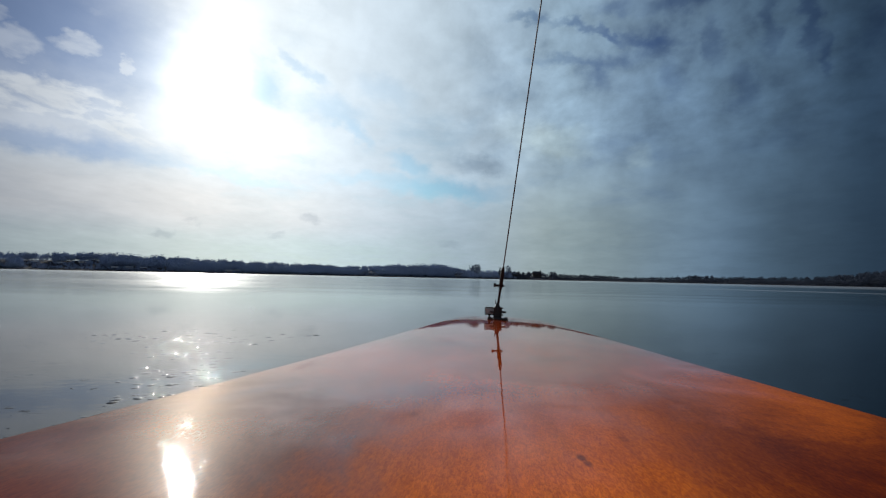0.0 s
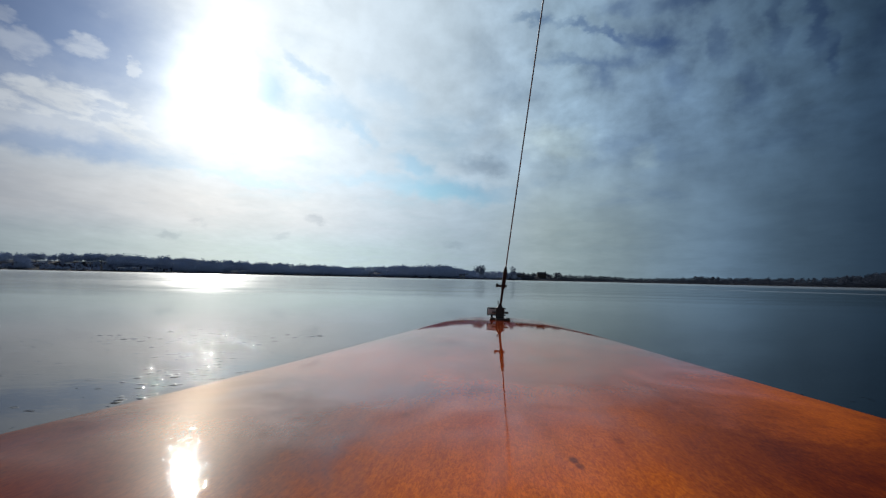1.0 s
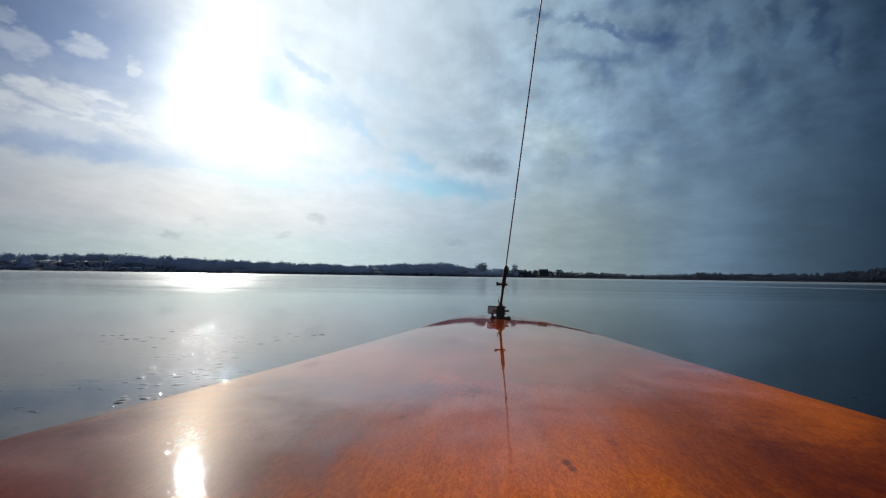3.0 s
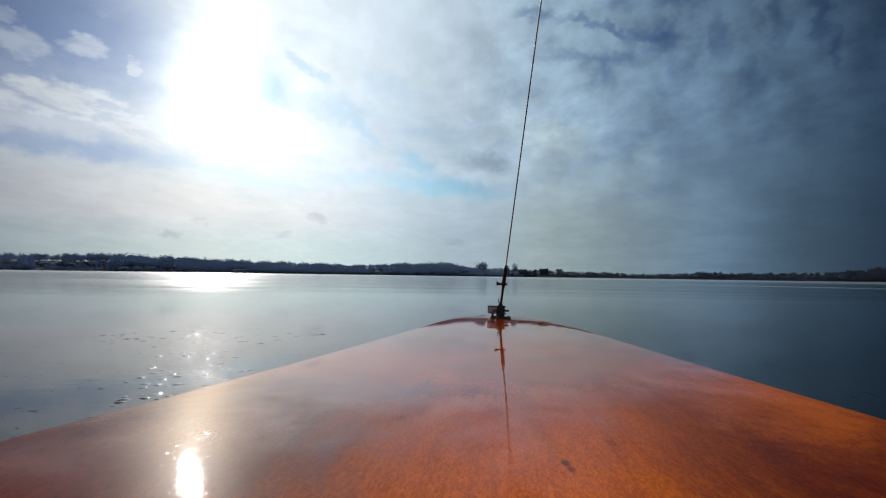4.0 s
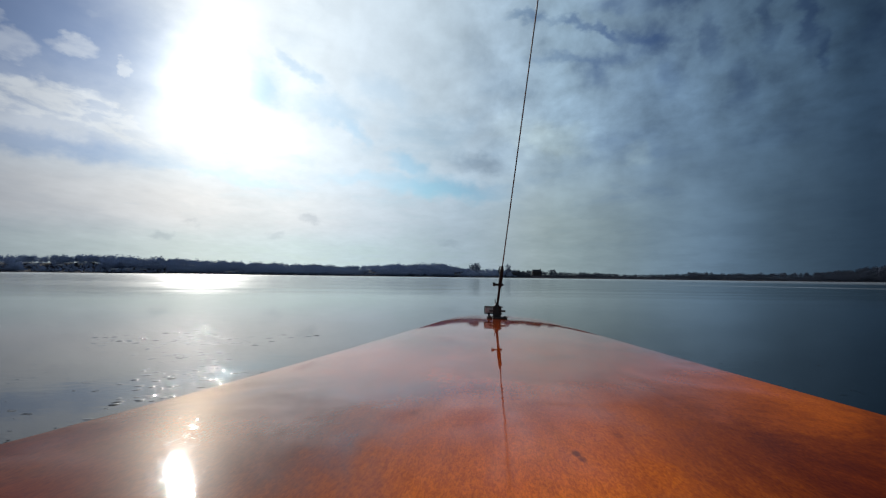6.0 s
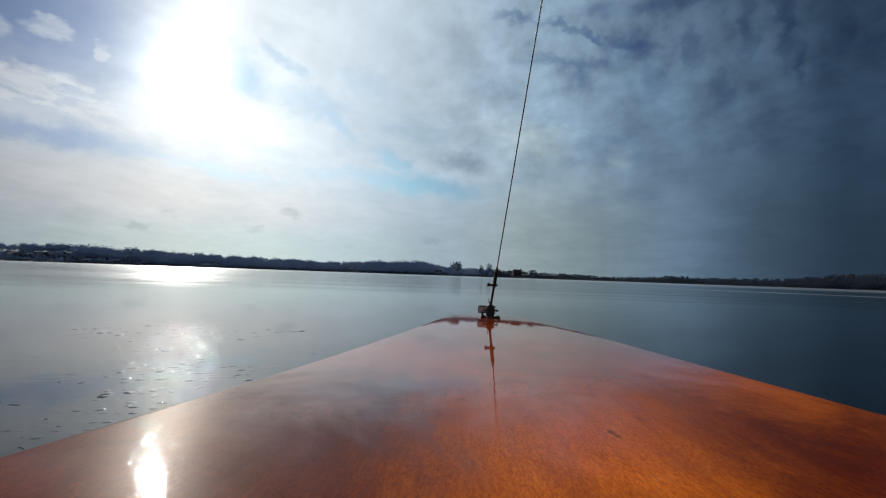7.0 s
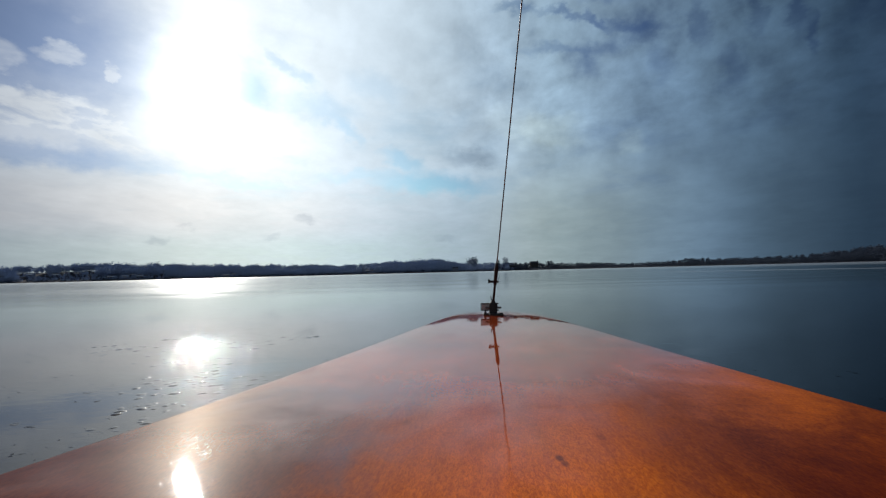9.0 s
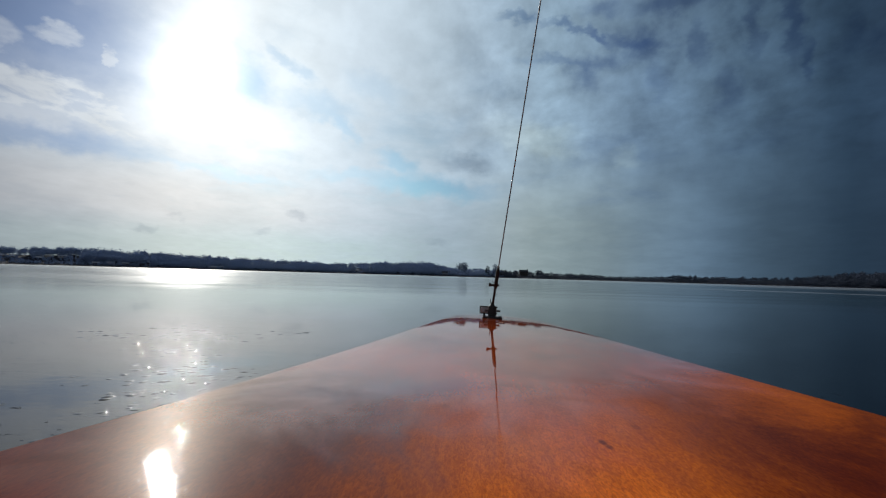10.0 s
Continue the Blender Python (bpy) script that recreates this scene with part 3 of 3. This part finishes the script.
def build_woods():
    rng = np.random.default_rng(5)
    kinds = []
    for k in range(7):
        t = twig_cloud(rng, 1.0, rng.uniform(0.34, 0.46), rng.uniform(0.02, 0.15), 28, 9)
        kinds.append(np.concatenate([trunk_tris(0.75, 0.022), t]))
    for label, lo, hi, count, mat in (("bare winter woods along the far lake shore", -62, 10, 4200, HAZED_BARK),
                                      ("dark bare woods on the low far shore", 10, 62, 1500, DARK_DIMMED_BARK),
                                      ("low bare thickets along the far lake shore", 8, 46, 1300, DARK_DIMMED_BARK),
                                      ("bare winter woods behind the open lake", 62, 298, 900, HAZED_BARK)):
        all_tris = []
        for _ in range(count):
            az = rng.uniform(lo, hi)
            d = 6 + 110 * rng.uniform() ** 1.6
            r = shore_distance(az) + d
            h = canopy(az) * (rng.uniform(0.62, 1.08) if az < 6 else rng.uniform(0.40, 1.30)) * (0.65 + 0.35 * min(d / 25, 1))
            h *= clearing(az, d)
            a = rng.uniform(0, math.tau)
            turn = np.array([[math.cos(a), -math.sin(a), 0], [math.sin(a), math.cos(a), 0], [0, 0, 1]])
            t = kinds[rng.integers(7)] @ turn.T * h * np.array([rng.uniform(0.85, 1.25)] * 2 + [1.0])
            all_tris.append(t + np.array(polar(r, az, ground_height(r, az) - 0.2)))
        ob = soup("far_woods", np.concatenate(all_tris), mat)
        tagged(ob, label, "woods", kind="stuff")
    # low scrub on the bank
    scrub = []
    for _ in range(1500):
        az = rng.uniform(-62, 62)
        r = shore_distance(az) + rng.uniform(1, 14)
        h = rng.uniform(1.2, 3.6)
        t = twig_cloud(rng, 1.0, 0.8, 0.0, 7, 6)
        scrub.append(t * h + np.array(polar(r, az, ground_height(r, az) - 0.1)))
    tagged(soup("scrub", np.concatenate(scrub), DARK_DIMMED_BARK), "dark bare scrub on the lake bank", "scrub", kind="stuff")


def tree(az, behind, height, spread, clumps, seed, label, base=0.35, mat=None):
    rng = np.random.default_rng(seed)
    r = shore_distance(az) + behind
    top = new("tree")
    top.location = polar(r, az, ground_height(r, az) - 0.2)
    bm = bmesh.new()
    rod(bm, [((0, 0, 0), height * 0.028), ((0.1, 0, height * 0.3), height * 0.02), ((0, 0.1, height * 0.75), height * 0.006)], 7)
    for k in range(9):
        a, z = k * 2.4, height * (base + 0.04 * k)
        p = Vector((math.cos(a), math.sin(a), 0))
        rod(bm, [((0, 0, z * 0.85), height * 0.010), (p * spread * 0.5 + Vector((0, 0, z + height * 0.10)), height * 0.006),
                 (p * spread * 0.85 + Vector((0, 0, z + height * 0.22)), height * 0.002)], 5)
    part("trunk", bm, HAZED_BARK, top)
    crown = soup("crown", twig_cloud(rng, height, spread, height * base, clumps, 11), mat or HAZED_BARK)
    crown.parent = top
    return tagged(top, label, "tree", "lone trees on the shore")


def house(az, behind, w, d, h, pitch, wall, roof, label, turn=0.0, chimneys=1, lift=0.0):
    """A plain house: walls, gable roof, chimneys and windows on the lake side."""
    r = shore_distance(az) + behind
    top = new("house")
    top.matrix_world = Matrix.Translation(polar(r, az, ground_height(r, az) - 0.2 + lift)) @ pose(0, 0, 0, 0, 0, -az + turn)
    part("wall", block(bmesh.new(), (-w / 2, -d / 2, 0), (w / 2, d / 2, h)), wall, top)
    bm = bmesh.new()
    a, b = w / 2 + 0.4, d / 2 + 0.4
    v = [bm.verts.new(p) for p in ((-a, -b, h), (a, -b, h), (a, b, h), (-a, b, h), (-a, 0, h + pitch), (a, 0, h + pitch))]
    for f in ((0, 1, 5, 4), (2, 3, 4, 5), (0, 4, 3), (1, 2, 5), (0, 3, 2, 1)):
        bm.faces.new([v[i] for i in f])
    rf = part("roof", bm, roof, top)
    for k in range(chimneys):
        x = (w / 2 - 0.8) * (1 if k == 0 else -1)
        part("chimney", block(bmesh.new(), (x - 0.6, -0.5, h + pitch - 1.2), (x + 0.6, 0.5, h + pitch + 1.5), 0.05), BRICK, rf)
    cols = max(2, int(w / 3))
    for k in range(cols):
        for s in range(max(1, int(h / 2.7))):
            x, z = -w / 2 + (k + 0.5) * w / cols, 1.0 + 2.7 * s
            win = part("window", block(bmesh.new(), (x - 0.6, -d / 2 - 0.06, z), (x + 0.6, -d / 2 + 0.05, z + 1.3)), FRAME, top)
            part("pane", block(bmesh.new(), (x - 0.5, -d / 2 - 0.08, z + 0.1), (x + 0.5, -d / 2 - 0.055, z + 1.2)), PANE, win)
    return tagged(top, label, "house", "houses on the shore")


build_ice()
build_ripples()
build_land()
build_woods()
tree(5.15, 18, 20.5, 9.5, 50, 3, "broad bare tree with a rounded crown on the shore", 0.34, HAZED_GREY_BARK)
tree(9.0, 16, 21.0, 5.2, 56, 8, "slender bare tree with an open crown beside a house", 0.32, HAZED_GREY_BARK)
tree(8.1, 16, 18.0, 3.8, 70, 9, "narrow dark evergreen on the lake shore", 0.15, EVERGREEN)
tree(14.2, 20, 13.5, 6.0, 50, 11, "bushy dark tree beside the gabled house", 0.35, DARK_DIMMED_BARK)
house(12.4, 50, 14, 9, 7.0, 3.4, BRICK, SLATE, "dark brick house with slate roof and chimney", 6, 1, 0.3)
house(9.9, 22, 12, 8, 4.5, 3.0, BRICK, SLATE, "low dark house among the shore trees", -10, 1, 1.0)
house(3.0, 10, 9, 7, 4.0, 2.4, PLASTER, SLATE, "pale plastered cottage among bare trees", 12, 1, 0.6)
for k, (az, b, w) in enumerate(LOW_HOUSES):
    house(az, b, 0.62 * w, 6, 2.3, 1.5, BRICK if k % 3 else PLASTER, SNOWY if k % 4 else SLATE,
          "low lakeside house with a snow-dusted roof" if k % 4 else "low lakeside house with a slate roof", 8 - 5 * (k % 3), 0, 0.2)



# ---------------------------------------------------------------- the ice boat
boat = new("ice_boat")
boat.matrix_world = (pose(0, 0, EYE) @ pose(0, 0, 0, 0, 0, -1.142) @ pose(0, 0, 0, 0.030) @ pose(0, 0, 0, 0, 0.574) @ pose(0, 0, 0, 0, 0.55, 0)
                     @ pose(0, 0, -EYE, 0, 0, -5.5) @ pose(0.036, 0, 0))
tagged(boat, "varnished mahogany ice boat with a wire forestay at its bow", "ice boat")
BOW = 1.70


def deck_z(s):
    """Height of the deck's middle line, s metres ahead of the lens."""
    return EYE - 0.075 - 0.0173 * s - 0.0093 * s * s


def half_width(s):
    """Half the deck's width; the bow is rounded off."""
    w = 0.2854 - 0.2279 * s + 0.1505 * s * s - 0.0494 * s ** 3
    if s > 1.30:
        t = (s - 1.30) / (BOW - 1.30)
        w = (0.1350 - 0.05 * (s - 1.30)) * math.sqrt(max(1 - t ** 2.4, 0.0))
    return max(w, 0.004)


def build_hull():
    stations = [-1.6 + 0.05 * k for k in range(58)] + [1.3 + 0.02 * k for k in range(20)] + [BOW - 0.012, BOW - 0.005, BOW]
    across = 24
    bm = bmesh.new()
    rows = []
    for s in stations:
        w = half_width(max(s, -0.1)) if s > -0.1 else half_width(-0.1) - 0.02 * (s + 0.1) ** 2
        row = []
        for k in range(across + 1):
            u = -1 + 2 * k / across
            x, drop = u * w, 0.0008 * u * u
            if k in (0, across):
                drop += 0.0012
            elif k in (1, 2, across - 2, across - 1):
                inset = 0.0012 if k in (1, across - 1) else 0.0026
                x = math.copysign(max(w - inset, w * (1 - 100 * inset)), u)
            row.append(bm.verts.new((x, s, deck_z(max(s, 0)) - drop)))
        rows.append(row)
    for a, b in zip(rows, rows[1:]):
        for k in range(across):
            bm.faces.new((a[k], a[k + 1], b[k + 1], b[k]))
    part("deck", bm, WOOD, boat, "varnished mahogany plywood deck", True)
    bm = bmesh.new()
    rows = []
    for s in stations:
        w = (half_width(max(s, -0.1)) if s > -0.1 else half_width(-0.1) - 0.02 * (s + 0.1) ** 2) - 0.0005
        z = deck_z(max(s, 0)) - 0.0025
        low = 0.16 + 0.10 * max(s, 0) / BOW
        rows.append([bm.verts.new(p) for p in ((-w, s, z), (-w * 0.97, s, (z + low) / 2), (-w * 0.9, s, low), (w * 0.9, s, low), (w * 0.97, s, (z + low) / 2), (w, s, z))])
    for a, b in zip(rows, rows[1:]):
        for k in range(5):
            bm.faces.new((a[k], b[k], b[k + 1], a[k + 1]))
    bm.faces.new(rows[0]), bm.faces.new(rows[-1][::-1])
    part("hull", bm, HULL, boat, "varnished wooden hull sides", True)
    for x, s in ((0.0, 1.15), (-0.15, -1.2), (0.15, -1.2)):
        part("runner", block(bmesh.new(), (x - 0.004, s - 0.2, -0.002), (x + 0.004, s + 0.2, 0.26), 0.002), STEEL, boat, "upright steel runner blade")


build_hull()


def build_stay():
    s, x = 1.37, -0.011
    z = deck_z(s)
    bm = bmesh.new()
    block(bm, (x - 0.012, s - 0.03, z - 0.002), (x + 0.012, s + 0.03, z + 0.006), 0.002)
    block(bm, (x - 0.028, s - 0.012, z - 0.002), (x + 0.030, s + 0.012, z + 0.005), 0.002)
    plate = part("deck_plate", bm, BRONZE, boat, "dark bronze deck plate")
    for dx in (-0.022, 0.024):
        part("bolt", rod(bmesh.new(), [((x + dx, s, z + 0.004), 0.005), ((x + dx, s, z + 0.0065), 0.005), ((x + dx, s, z + 0.0075), 0.003)], 8), BRONZE, plate)
    foot, head = Vector((x + 0.001, s, z + 0.040)), Vector((0.346, -0.1, EYE + 3.6))
    up = (head - foot).normalized()
    bm = bmesh.new()
    for dx in (-0.011, 0.005):
        block(bm, (x + dx, s - 0.008, z + 0.004), (x + dx + 0.007, s + 0.008, z + 0.036), 0.002)
    block(bm, (x - 0.010, s - 0.007, z + 0.004), (x + 0.010, s + 0.007, z + 0.022), 0.003)
    rod(bm, [((x, s, z + 0.018), 0.0095), ((x, s, z + 0.033), 0.0085), ((x, s, z + 0.040), 0.006), ((x, s, z + 0.046), 0.0035)], 12)
    part("tang", bm, BRONZE, boat, "dark bronze stay tang")
    part("pin", rod(bmesh.new(), [((x - 0.022, s, z + 0.022), 0.003), ((x + 0.024, s, z + 0.022), 0.003)], 8), STEEL, boat)
    # small square block with dark cheeks, lashed behind the tang
    blk = part("block_body", block(bmesh.new(), (x - 0.033, s + 0.014, z + 0.014), (x + 0.014, s + 0.034, z + 0.031), 0.003), NYLON, boat, "small pale grey nylon block")
    for dz in (0.0115, 0.031):
        part("cheek", block(bmesh.new(), (x - 0.036, s + 0.012, z + dz), (x + 0.017, s + 0.036, z + dz + 0.0025), 0.001), BRONZE, blk, "dark cheek plate")
    part("end_strap", block(bmesh.new(), (x - 0.0362, s + 0.018, z + 0.0142), (x - 0.0334, s + 0.030, z + 0.0308), 0.001), BRONZE, blk)
    part("becket", rod(bmesh.new(), [((x - 0.022, s + 0.024, z - 0.002), 0.003), ((x - 0.022, s + 0.024, z + 0.0125), 0.003)], 8), BRONZE, blk)
    # threaded rod, barrel and swaged end
    q = [foot + up * k for k in (-0.010, 0.0, 0.004, 0.050, 0.054, 0.060, 0.105, 0.112, 0.120)]
    r = (0.0030, 0.0030, 0.0036, 0.0034, 0.0046, 0.0054, 0.0054, 0.0044, 0.0022)
    part("turnbuckle", rod(bmesh.new(), list(zip(q, r)), 12), BRONZE, boat, "dark threaded turnbuckle", True)
    c = foot + up * 0.062
    part("toggle", rod(bmesh.new(), [(c + Vector((-0.020, 0, 0.001)), 0.0055), (c + Vector((-0.015, 0, 0.001)), 0.0055), (c + Vector((-0.013, 0, 0)), 0.0032),
                                     (c + Vector((0.010, 0, 0)), 0.0032)], 8), BRONZE, boat)
    part("cotter_ring", rod(bmesh.new(), [(foot + Vector((-0.006, 0, 0.004)), 0.0018), (foot + Vector((-0.007, 0, 0.016)), 0.0012)], 6), STEEL, boat)
    part("forestay", rod(bmesh.new(), [(foot + up * 0.118, 0.0017), (head, 0.0017)], 8), WIRE, boat, "thin galvanised wire stay", True)


build_stay()
